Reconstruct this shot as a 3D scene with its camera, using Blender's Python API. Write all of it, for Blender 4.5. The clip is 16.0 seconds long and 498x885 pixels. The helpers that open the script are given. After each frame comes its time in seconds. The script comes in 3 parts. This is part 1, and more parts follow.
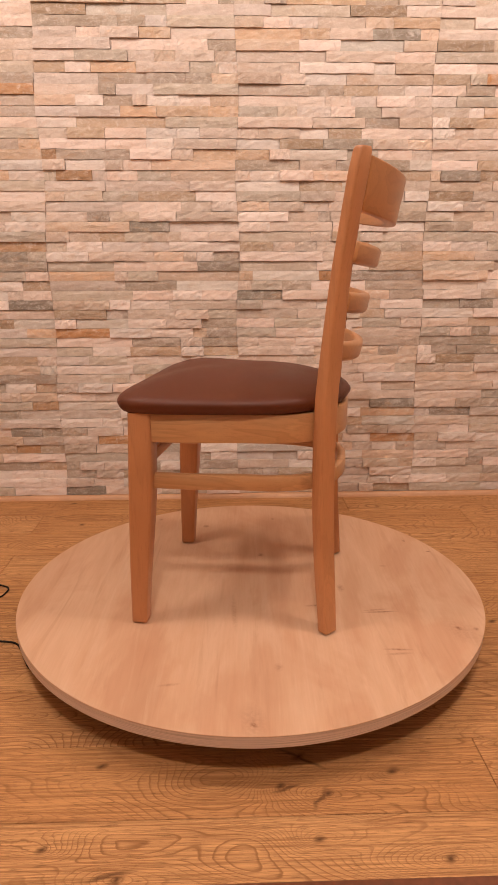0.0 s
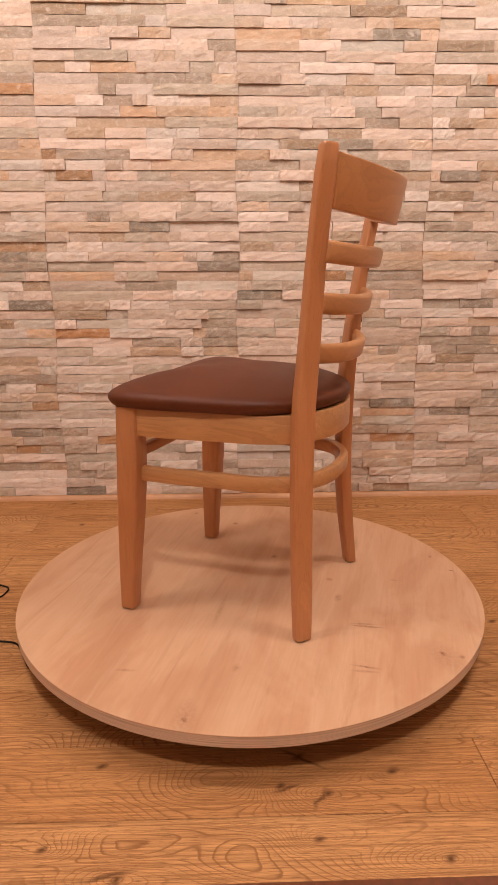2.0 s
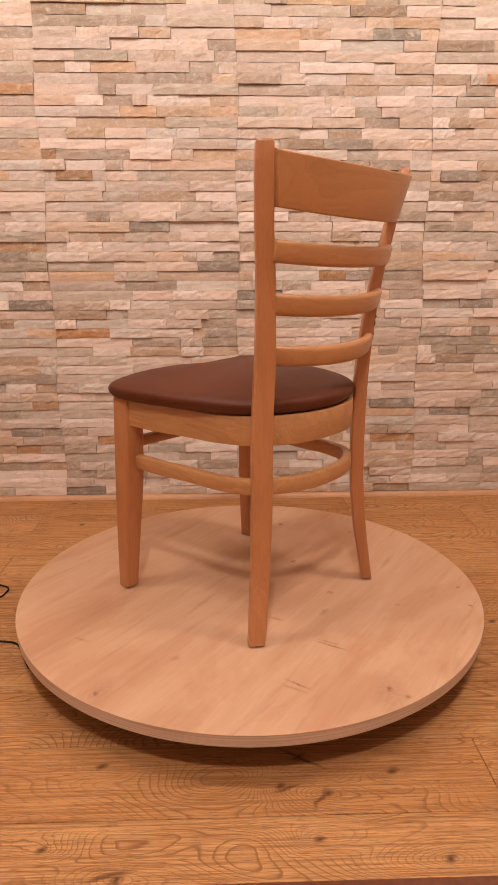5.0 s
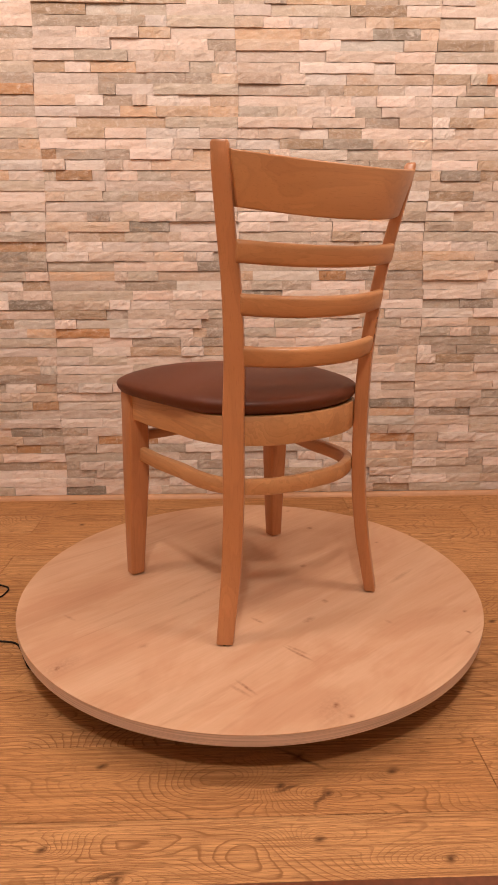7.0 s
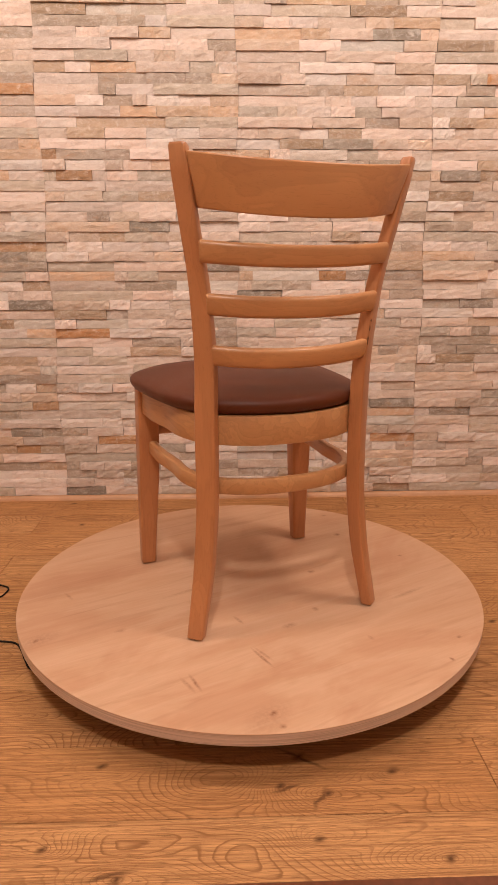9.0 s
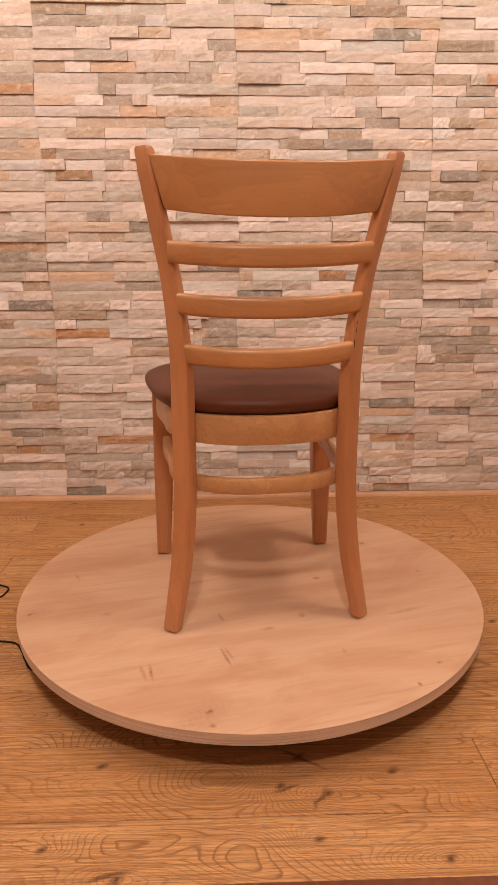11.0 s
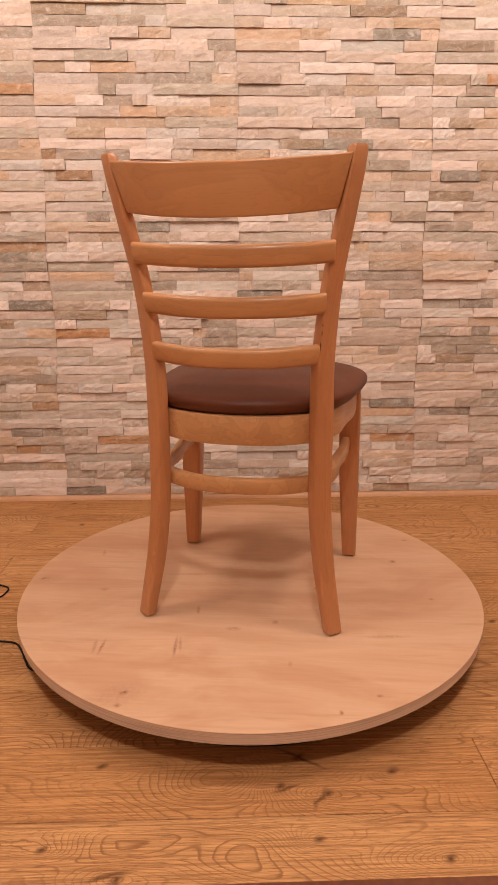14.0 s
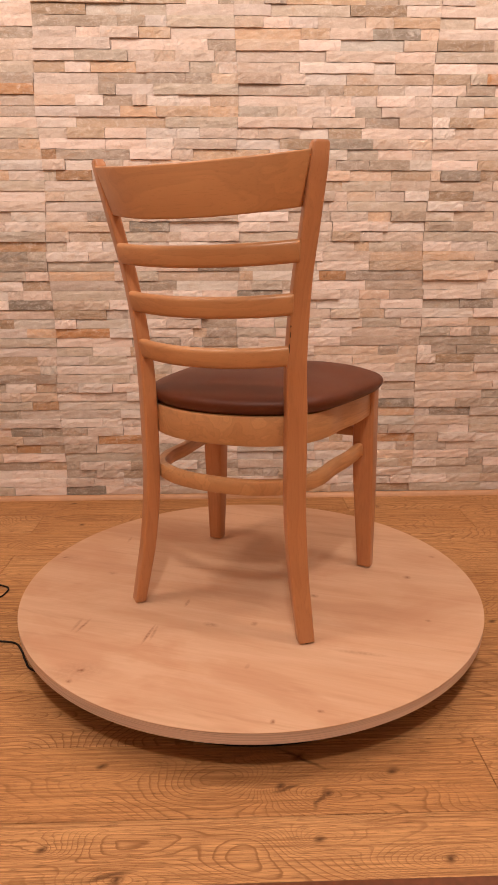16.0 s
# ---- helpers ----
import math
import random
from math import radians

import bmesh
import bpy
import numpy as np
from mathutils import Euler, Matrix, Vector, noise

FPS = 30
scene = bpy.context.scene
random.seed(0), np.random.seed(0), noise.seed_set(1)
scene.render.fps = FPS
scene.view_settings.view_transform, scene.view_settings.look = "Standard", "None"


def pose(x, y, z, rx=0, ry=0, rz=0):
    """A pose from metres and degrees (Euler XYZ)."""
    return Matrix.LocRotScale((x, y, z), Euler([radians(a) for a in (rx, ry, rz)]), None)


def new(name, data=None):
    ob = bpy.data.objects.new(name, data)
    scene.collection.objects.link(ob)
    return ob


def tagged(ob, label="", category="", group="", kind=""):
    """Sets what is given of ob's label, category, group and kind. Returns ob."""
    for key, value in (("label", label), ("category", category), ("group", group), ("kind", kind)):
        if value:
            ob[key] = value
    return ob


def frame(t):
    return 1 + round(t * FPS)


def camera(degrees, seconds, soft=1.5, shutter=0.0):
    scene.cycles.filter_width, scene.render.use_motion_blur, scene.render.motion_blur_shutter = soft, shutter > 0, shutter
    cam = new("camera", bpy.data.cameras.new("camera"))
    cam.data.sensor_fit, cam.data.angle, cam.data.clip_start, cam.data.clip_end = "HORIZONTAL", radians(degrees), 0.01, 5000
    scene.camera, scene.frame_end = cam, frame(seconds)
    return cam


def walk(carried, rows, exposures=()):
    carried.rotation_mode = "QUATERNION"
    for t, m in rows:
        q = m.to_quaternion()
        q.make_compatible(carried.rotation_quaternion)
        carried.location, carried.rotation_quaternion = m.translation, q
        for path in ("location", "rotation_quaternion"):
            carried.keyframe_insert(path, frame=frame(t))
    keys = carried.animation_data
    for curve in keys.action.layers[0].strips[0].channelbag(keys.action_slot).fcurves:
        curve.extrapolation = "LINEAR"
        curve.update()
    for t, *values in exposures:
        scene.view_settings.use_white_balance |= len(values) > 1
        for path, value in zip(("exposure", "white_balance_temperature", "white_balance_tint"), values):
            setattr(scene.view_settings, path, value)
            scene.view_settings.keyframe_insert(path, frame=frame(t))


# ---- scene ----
# World: origin on the floor under the turntable's axis, x along the wall, y towards it.
TABLE_Z = 0.09          # top of the turntable
YAW = 2.0               # the wall and the planks run at this angle to x

# ---------------------------------------------------------------- camera
cam = camera(41.72, 16.0, soft=0.9)
EYE = Matrix(((0.99999, 0.00194, 0.00398, 0.0),
              (0.00334, 0.25726, -0.96634, -1.34506),
              (-0.0029, 0.96634, 0.25725, 0.77533),
              (0, 0, 0, 1)))
walk(cam, [(0, EYE), (16, EYE)])

# ---------------------------------------------------------------- light
world = bpy.data.worlds.new("world")
world.use_nodes = True
world.node_tree.nodes["Background"].inputs[0].default_value = (1.0, 0.8, 0.62, 1)
world.node_tree.nodes["Background"].inputs[1].default_value = 0.02
scene.world = world
scene.view_settings.exposure = 0.1
WARM, SOFT_WHITE = (1.0, 0.82, 0.715), (1.0, 0.915, 0.84)


def ceiling_lamp(x, y, z, power, size, colour):
    data = bpy.data.lights.new("ceiling_lamp", "POINT")
    data.shadow_soft_size, data.energy, data.color = size, power, colour
    new("ceiling_lamp", data).location = (x, y, z)


# warm bulbs under the ceiling on both sides of the turntable, a whiter one behind the eye
ceiling_lamp(-0.95, -0.36, 2.22, 39, 0.20, WARM)
ceiling_lamp(0.95, -0.36, 2.22, 43, 0.20, WARM)
ceiling_lamp(-0.05, -1.75, 2.35, 68, 0.07, SOFT_WHITE)


# ---------------------------------------------------------------- material tools
class Nodes:
    def __init__(self, name):
        self.material = bpy.data.materials.new(name)
        self.material.use_nodes = True
        self.tree = self.material.node_tree
        self.shader = self.tree.nodes["Principled BSDF"]

    def add(self, kind, **values):
        n = self.tree.nodes.new(kind)
        for key, value in values.items():
            setattr(n, key, value)
        return n

    def put(self, socket, value):
        if isinstance(value, bpy.types.NodeSocket):
            self.tree.links.new(value, socket)
        elif value is not None:
            if isinstance(value, (tuple, list)) and len(value) == 3 and socket.type == "RGBA":
                value = (*value, 1)
            socket.default_value = value

    def math(self, op, a, b=None, clamp=False):
        n = self.add("ShaderNodeMath", operation=op, use_clamp=clamp)
        self.put(n.inputs[0], a)
        self.put(n.inputs[1], b)
        return n.outputs[0]

    def vec(self, op, a, b):
        n = self.add("ShaderNodeVectorMath", operation=op)
        self.put(n.inputs[0], a)
        self.put(n.inputs[1], b)
        return n.outputs["Value"] if op in ("LENGTH", "DISTANCE", "DOT_PRODUCT") else n.outputs[0]

    def coords(self, kind="Object"):
        return self.add("ShaderNodeTexCoord").outputs[kind]

    def position(self):
        return self.add("ShaderNodeNewGeometry").outputs["Position"]

    def chance(self, island=False):
        if island:
            return self.add("ShaderNodeNewGeometry").outputs["Random Per Island"]
        return self.add("ShaderNodeObjectInfo").outputs["Random"]

    def mapped(self, v, scale=(1, 1, 1), turn=0, shift=(0, 0, 0)):
        n = self.add("ShaderNodeMapping")
        self.put(n.inputs["Vector"], v)
        self.put(n.inputs["Location"], shift)
        n.inputs["Rotation"].default_value = (0, 0, radians(turn))
        n.inputs["Scale"].default_value = scale
        return n.outputs[0]

    def noise(self, v, scale, detail=4, rough=0.5, distort=0.0):
        n = self.add("ShaderNodeTexNoise")
        self.put(n.inputs["Vector"], v)
        for key, value in (("Scale", scale), ("Detail", detail), ("Roughness", rough), ("Distortion", distort)):
            n.inputs[key].default_value = value
        return n.outputs["Fac"]

    def noise_colour(self, v, scale):
        n = self.add("ShaderNodeTexNoise")
        self.put(n.inputs["Vector"], v)
        n.inputs["Scale"].default_value, n.inputs["Detail"].default_value = scale, 4.0
        return n.outputs["Color"]

    def voronoi(self, v, scale, feature="F1", out="Distance"):
        n = self.add("ShaderNodeTexVoronoi", feature=feature)
        self.put(n.inputs["Vector"], v)
        n.inputs["Scale"].default_value = scale
        return n.outputs[out]

    def ramp(self, fac, *stops, mode="LINEAR"):
        n = self.add("ShaderNodeValToRGB")
        self.put(n.inputs[0], fac)
        n.color_ramp.interpolation = mode
        e = n.color_ramp.elements
        while len(e) < len(stops):
            e.new(0.5)
        for s, (at, colour) in zip(e, stops):
            s.position = at
            s.color = (colour, colour, colour, 1) if isinstance(colour, (int, float)) else (*colour, 1)
        return n.outputs[0]

    def span(self, v, a, b, lo=0.0, hi=1.0):
        n = self.add("ShaderNodeMapRange")
        for i, value in enumerate((v, a, b, lo, hi)):
            self.put(n.inputs[i], value)
        return n.outputs[0]

    def mix(self, fac, a, b, mode="MIX"):
        n = self.add("ShaderNodeMix", data_type="RGBA", blend_type=mode)
        self.put(n.inputs[0], fac)
        self.put(n.inputs[6], a)
        self.put(n.inputs[7], b)
        return n.outputs[2]

    def blob(self, v, x, y, rx, ry, turn=0.0, soft=1.0):
        """1 at (x, y), falling to 0 at the ellipse's edge."""
        c, s = math.cos(radians(turn)), math.sin(radians(turn))
        m = self.mapped(v, (1, 1, 0), 0, (-x, -y, 0))
        m = self.mapped(m, (1, 1, 1), -turn)
        m = self.mapped(m, (1 / rx, 1 / ry, 0))
        d = self.vec("LENGTH", m, None)
        return self.span(d, 1.0, 1.0 - soft)

    def finish(self, colour, rough=0.5, bump=None, strength=0.3, distance=0.002, spec=0.5, coat=0.0):
        self.put(self.shader.inputs["Base Color"], colour)
        self.put(self.shader.inputs["Roughness"], rough)
        self.shader.inputs["Specular IOR Level"].default_value = spec
        if coat:
            self.shader.inputs["Coat Weight"].default_value = coat
            self.shader.inputs["Coat Roughness"].default_value = 0.25
        if bump is not None:
            n = self.add("ShaderNodeBump")
            n.inputs["Strength"].default_value, n.inputs["Distance"].default_value = strength, distance
            self.put(n.inputs["Height"], bump)
            self.put(self.shader.inputs["Normal"], n.outputs[0])
        return self.material


def stone_material(name, stops, island=False, mode="LINEAR"):
    n = Nodes(name)
    r = n.chance(island)
    p = n.position()
    comb = n.add("ShaderNodeCombineXYZ")
    n.put(comb.inputs[0], n.math("MULTIPLY", r, 37.0))
    n.put(comb.inputs[2], n.math("MULTIPLY", r, 91.0))
    q = n.vec("ADD", p, comb.outputs[0])
    base = n.ramp(r, *stops, mode=mode)
    tone = n.math("FRACT", n.math("MULTIPLY", r, 57.31))
    base = n.mix(1.0, base, n.ramp(tone, (0.0, (0.80, 0.80, 0.80)), (0.5, (0.97, 0.96, 0.94)), (1.0, (1.08, 1.03, 1.01))), "MULTIPLY")
    layers = n.noise(n.mapped(q, (13, 13, 34)), 1.0, 6, 0.6, 1.0)
    cloud = n.noise(q, 16.0, 5, 0.6, 0.8)
    chips = n.noise(n.mapped(q, (48, 48, 62)), 1.0, 6, 0.68, 0.6)
    grain = n.noise(q, 420.0, 3, 0.7)
    # split faces: tilted facets whose borders catch the light
    bent = n.vec("ADD", q, n.vec("MULTIPLY", n.noise_colour(q, 30.0), (0.02, 0.02, 0.012)))
    facet = n.voronoi(n.mapped(bent, (22, 22, 60)), 1.0)
    crack = n.voronoi(n.mapped(bent, (16, 16, 44)), 1.0, "DISTANCE_TO_EDGE")
    stain = n.span(n.noise(n.mapped(q, (13, 13, 24)), 1.0, 5, 0.62, 0.8), 0.58, 0.70)
    vein = n.span(n.math("ABSOLUTE", n.math("SUBTRACT", n.noise(n.mapped(q, (24, 24, 44), 20), 1.0, 6, 0.66, 1.4), 0.5)), 0.0, 0.022, 1, 0)
    colour = n.mix(n.span(layers, 0.38, 0.64, 0.0, 0.42), base, n.mix(1.0, base, (0.76, 0.70, 0.65), "MULTIPLY"))
    colour = n.mix(n.span(cloud, 0.52, 0.68, 0.0, 0.30), colour, (0.88, 0.80, 0.76))
    colour = n.mix(n.math("MULTIPLY", stain, 0.38), colour, (0.56, 0.34, 0.19))
    colour = n.mix(n.math("MULTIPLY", vein, 0.34), colour, (0.90, 0.84, 0.79))
    colour = n.mix(n.span(chips, 0.57, 0.66, 0.0, 0.26), colour, (0.40, 0.31, 0.24))
    colour = n.mix(n.span(chips, 0.43, 0.35, 0.0, 0.32), colour, (0.90, 0.84, 0.80))
    colour = n.mix(n.span(crack, 0.018, 0.0, 0.0, 0.22), colour, (0.27, 0.21, 0.17))
    colour = n.mix(n.span(grain, 0.35, 0.75, 0.0, 0.12), colour, (0.28, 0.25, 0.22))
    height = n.math("ADD", n.math("MULTIPLY", layers, 0.9), n.math("MULTIPLY", grain, 0.12))
    height = n.math("ADD", height, n.math("MULTIPLY", chips, 1.1))
    height = n.math("ADD", height, n.math("MULTIPLY", facet, 0.7))
    return n.finish(colour, n.span(cloud, 0.3, 0.7, 0.50, 0.75), height, 0.8, 0.0026, 0.3)


MIXED = ((0.0, (0.74, 0.61, 0.53)), (0.10, (0.86, 0.74, 0.68)), (0.20, (0.53, 0.425, 0.35)), (0.27, (0.67, 0.55, 0.47)), (0.37, (0.83, 0.70, 0.63)), (0.48, (0.60, 0.45, 0.33)),
         (0.55, (0.64, 0.55, 0.465)), (0.65, (0.88, 0.79, 0.74)), (0.75, (0.75, 0.58, 0.46)), (0.83, (0.79, 0.65, 0.57)), (0.91, (0.48, 0.39, 0.315)), (0.95, (0.70, 0.50, 0.35)))
STONE = stone_material("split_stone", MIXED, mode="CONSTANT")
STONE_FAR = stone_material("split_stone_outer", MIXED, True, "CONSTANT")
STONE_ORANGE = stone_material("rusty_stone", ((0.0, (0.55, 0.29, 0.13)), (1.0, (0.52, 0.33, 0.20))))
STONE_BROWN = stone_material("tan_stone", ((0.0, (0.42, 0.29, 0.19)), (1.0, (0.47, 0.35, 0.25))))
STONE_WHITE = stone_material("pale_quartz", ((0.0, (0.74, 0.69, 0.64)), (1.0, (0.70, 0.64, 0.58))))
STONE_GREY = stone_material("grey_slate", ((0.0, (0.31, 0.26, 0.215)), (1.0, (0.39, 0.34, 0.285))))


def grout_material():
    n = Nodes("grout")
    p = n.position()
    return n.finish(n.ramp(n.noise(p, 60, 4), (0.3, (0.44, 0.37, 0.32)), (0.7, (0.56, 0.49, 0.43))), 0.95)


def oak_material():
    """Oak planks: growth rings as contours of a slow field, bent round knots, with fine pores."""
    n = Nodes("oak_floor")
    p = n.mapped(n.position(), (1, 1, 1), -YAW)
    r = n.chance()
    comb = n.add("ShaderNodeCombineXYZ")
    n.put(comb.inputs[0], n.math("MULTIPLY", r, 53.0))
    n.put(comb.inputs[1], n.math("MULTIPLY", r, 17.0))
    q = n.vec("ADD", p, comb.outputs[0])
    field = n.noise(n.mapped(q, (2.0, 7.5, 1)), 1.0, 1.5, 0.4, 0.5)
    knots = ((-0.259, -0.453, 0.010), (0.06, -0.442, 0.014), (0.027, -0.504, 0.009), (0.095, -0.521, 0.011),
             (0.207, -0.479, 0.010), (0.074, -0.604, 0.008), (0.247, -0.641, 0.010), (-0.311, -0.608, 0.010),
             (-0.205, -0.658, 0.012), (-0.511, 0.587, 0.012), (0.543, -0.034, 0.010), (-0.579, 0.778, 0.011))
    core = None
    swirl = n.add("ShaderNodeTexNoise")
    n.put(swirl.inputs["Vector"], n.mapped(p, (1, 1.6, 1)))
    swirl.inputs["Scale"].default_value, swirl.inputs["Detail"].default_value = 26.0, 4.0
    wobble = n.vec("ADD", p, n.vec("MULTIPLY", n.vec("SUBTRACT", swirl.outputs["Color"], (0.5, 0.5, 0.5)), (0.022, 0.012, 0)))
    for x, y, size in knots:
        near = n.blob(wobble, x, y, size * 11, size * 4.0)
        field = n.math("ADD", field, n.math("MULTIPLY", n.math("POWER", near, 1.5), 0.15))
        c = n.blob(wobble, x, y, size * 1.25, size * 0.8, 30, 0.9)
        core = c if core is None else n.math("MAXIMUM", core, c)
    for x, y, rx, ry, turn in ((0.065, -0.446, 0.055, 0.006, -35), (0.085, -0.530, 0.030, 0.005, 60), (0.035, -0.510, 0.028, 0.004, 20), (-0.215, -0.652, 0.05, 0.005, 12)):
        core = n.math("MAXIMUM", core, n.math("MULTIPLY", n.blob(wobble, x, y, rx, ry, turn, 0.7), 0.8))
    wild = n.voronoi(n.mapped(q, (2.6, 6.0, 1)), 1.0)
    core = n.math("MAXIMUM", core, n.span(wild, 0.055, 0.02))
    field = n.math("ADD", field, n.math("MULTIPLY", n.noise(n.mapped(q, (6, 40, 1)), 1.0, 3, 0.5), 0.014))
    saw = n.math("FRACT", n.math("MULTIPLY", field, 56.0))
    ring = n.ramp(saw, (0.0, 0.0), (0.45, 0.06), (0.72, 0.22), (0.84, 0.9), (0.92, 1.0), (0.97, 0.3), (1.0, 0.0))
    strength = n.span(n.noise(n.mapped(q, (2.2, 9, 1)), 1.3, 2), 0.37, 0.56, 0.15, 1.0)
    fibre = n.noise(n.mapped(q, (4, 230, 1)), 1.0, 5, 0.72)
    pores = n.span(n.noise(n.mapped(q, (26, 700, 1)), 1.0, 2, 0.7), 0.56, 0.64)
    cloud = n.noise(n.mapped(q, (1.6, 5, 1)), 1.0, 3)
    light = n.ramp(r, (0.0, (0.63, 0.325, 0.135)), (0.3, (0.72, 0.40, 0.18)), (0.6, (0.60, 0.30, 0.12)), (1.0, (0.67, 0.36, 0.15)))
    colour = n.mix(n.span(cloud, 0.35, 0.7, 0.0, 0.45), light, n.mix(1.0, light, (0.80, 0.70, 0.60), "MULTIPLY"))
    colour = n.mix(n.math("MULTIPLY", n.math("MULTIPLY", ring, strength), 0.74), colour, (0.225, 0.088, 0.032))
    colour = n.mix(n.span(fibre, 0.42, 0.60, 0.0, 0.74), colour, (0.285, 0.12, 0.045))
    colour = n.mix(n.math("MULTIPLY", pores, 0.75), colour, (0.20, 0.09, 0.035))
    colour = n.mix(n.math("MULTIPLY", core, 0.9), colour, (0.09, 0.035, 0.014))
    height = n.math("SUBTRACT", n.math("MULTIPLY", fibre, 0.5), n.math("ADD", n.math("MULTIPLY", ring, 0.35), pores))
    return n.finish(colour, n.span(fibre, 0.3, 0.7, 0.5, 0.66), height, 0.3, 0.0008, 0.14)


def beech_material(name, axis, low, high, figure):
    """Steamed, lacquered beech: short dark flecks and a soft straight grain along the part."""
    n = Nodes(name)
    r = n.chance()
    comb = n.add("ShaderNodeCombineXYZ")
    n.put(comb.inputs[axis], n.math("MULTIPLY", r, 23.0))
    n.put(comb.inputs[(axis + 1) % 3], n.math("MULTIPLY", r, 7.0))
    q = n.vec("ADD", n.coords(), comb.outputs[0])
    long = [17, 17, 17]
    long[axis] = 1.1
    fine = [420, 420, 420]
    fine[axis] = 26
    streak = n.noise(n.mapped(q, tuple(long)), 1.0, 3, 0.5, 0.6)
    ring = n.math("FRACT", n.math("MULTIPLY", streak, 9.0))
    ring = n.ramp(ring, (0.0, 0.0), (0.55, 0.5), (0.8, 1.0), (1.0, 0.0))
    fleck = n.span(n.noise(n.mapped(q, tuple(fine)), 1.0, 2, 0.6), 0.57, 0.68)
    cloud = n.noise(q, 5.0, 2)
    colour = n.mix(n.span(cloud, 0.3, 0.7), low, high)
    colour = n.mix(n.span(streak, 0.42, 0.62, 0.0, 0.55), colour, tuple(c * 1.12 for c in high))
    colour = n.mix(n.math("MULTIPLY", ring, figure), colour, tuple(c * 0.72 for c in low))
    colour = n.mix(n.math("MULTIPLY", fleck, 0.22), colour, (0.30, 0.11, 0.04))
    return n.finish(colour, n.span(cloud, 0.3, 0.7, 0.32, 0.42), n.math("SUBTRACT", streak, fleck), 0.06, 0.0006, 0.5, 0.3)


def board_material():
    """Pale wood-grain laminate of the turntable, grain along its y, with knots and short saw marks."""
    n = Nodes("pale_laminate")
    p = n.coords()
    flow = n.noise(n.mapped(p, (7, 1.3, 1)), 1.0, 4, 0.55, 0.7)
    wisp = n.noise(n.mapped(p, (30, 2.6, 1), 0, (1, 4, 0)), 1.0, 5, 0.62, 0.8)
    fine = n.noise(n.mapped(p, (190, 10, 1)), 1.0, 4, 0.65)
    patch = n.noise(n.mapped(p, (7, 3.4, 1), 0, (3, 1, 0)), 1.0, 4, 0.58, 0.6)
    colour = n.ramp(flow, (0.30, (0.54, 0.300, 0.180)), (0.44, (0.64, 0.385, 0.242)), (0.56, (0.68, 0.435, 0.285)), (0.72, (0.60, 0.355, 0.22)))
    colour = n.mix(n.span(patch, 0.50, 0.63, 0.0, 0.55), colour, (0.56, 0.30, 0.18))
    colour = n.mix(n.span(wisp, 0.58, 0.72, 0.0, 0.34), colour, (0.44, 0.22, 0.125))
    colour = n.mix(n.span(wisp, 0.44, 0.30, 0.0, 0.3), colour, (0.72, 0.50, 0.35))
    colour = n.mix(n.span(fine, 0.35, 0.7, 0.0, 0.16), colour, (0.46, 0.26, 0.155))
    dark = None
    for x, y, rx, ry, turn, deep in (
            (0.410, -0.190, 0.007, 0.010, 20, 0.9), (0.443, -0.194, 0.006, 0.007, 0, 0.8), (0.415, -0.20, 0.03, 0.05, 20, 0.25),
            (0.006, -0.472, 0.008, 0.012, 10, 0.8), (0.006, -0.468, 0.02, 0.045, 10, 0.3), (0.051, -0.321, 0.008, 0.012, 0, 0.35), (-0.139, -0.372, 0.018, 0.004, 10, 0.4),
            (0.131, -0.101, 0.016, 0.004, 5, 0.6), (-0.122, 0.337, 0.008, 0.009, 0, 0.8), (0.025, 0.151, 0.007, 0.009, 0, 0.7),
            (0.172, 0.059, 0.008, 0.007, 0, 0.55), (0.20, -0.023, 0.008, 0.016, 0, 0.5), (0.315, 0.088, 0.009, 0.004, 0, 0.35),
            (0.398, 0.237, 0.004, 0.006, 0, 0.9), (0.444, 0.169, 0.006, 0.004, 0, 0.9), (0.062, 0.391, 0.005, 0.006, 0, 0.6),
            (0.215, 0.277, 0.006, 0.045, 4, 0.4), (-0.033, -0.13, 0.006, 0.07, 4, 0.3), (-0.252, 0.388, 0.006, 0.008, 0, 0.5),
            (0.268, -0.127, 0.033, 0.0034, 3, 0.85), (0.260, -0.119, 0.026, 0.0036, 8, 0.5), (0.276, -0.265, 0.026, 0.0034, -2, 0.75), (0.274, -0.279, 0.024, 0.004, 5, 0.45)):
        b = n.math("MULTIPLY", n.blob(p, x, y, rx * 1.25, ry * 1.25, turn, 0.8), deep)
        dark = b if dark is None else n.math("MAXIMUM", dark, b)
    rough = n.math("MULTIPLY", dark, n.span(n.noise(p, 140, 3), 0.35, 0.6, 0.35, 1.0))
    colour = n.mix(rough, colour, (0.26, 0.105, 0.05))
    return n.finish(colour, n.span(fine, 0.3, 0.7, 0.5, 0.62), n.math("SUBTRACT", fine, n.math("MULTIPLY", dark, 2.0)), 0.10, 0.0006, 0.2)


def edge_material():
    n = Nodes("edge_band")
    p = n.coords()
    line = n.noise(n.mapped(p, (4, 4, 900)), 1.0, 2, 0.6)
    colour = n.ramp(line, (0.36, (0.50, 0.35, 0.26)), (0.5, (0.66, 0.47, 0.36)), (0.64, (0.72, 0.53, 0.42)))
    return n.finish(colour, 0.5, line, 0.2, 0.0008)


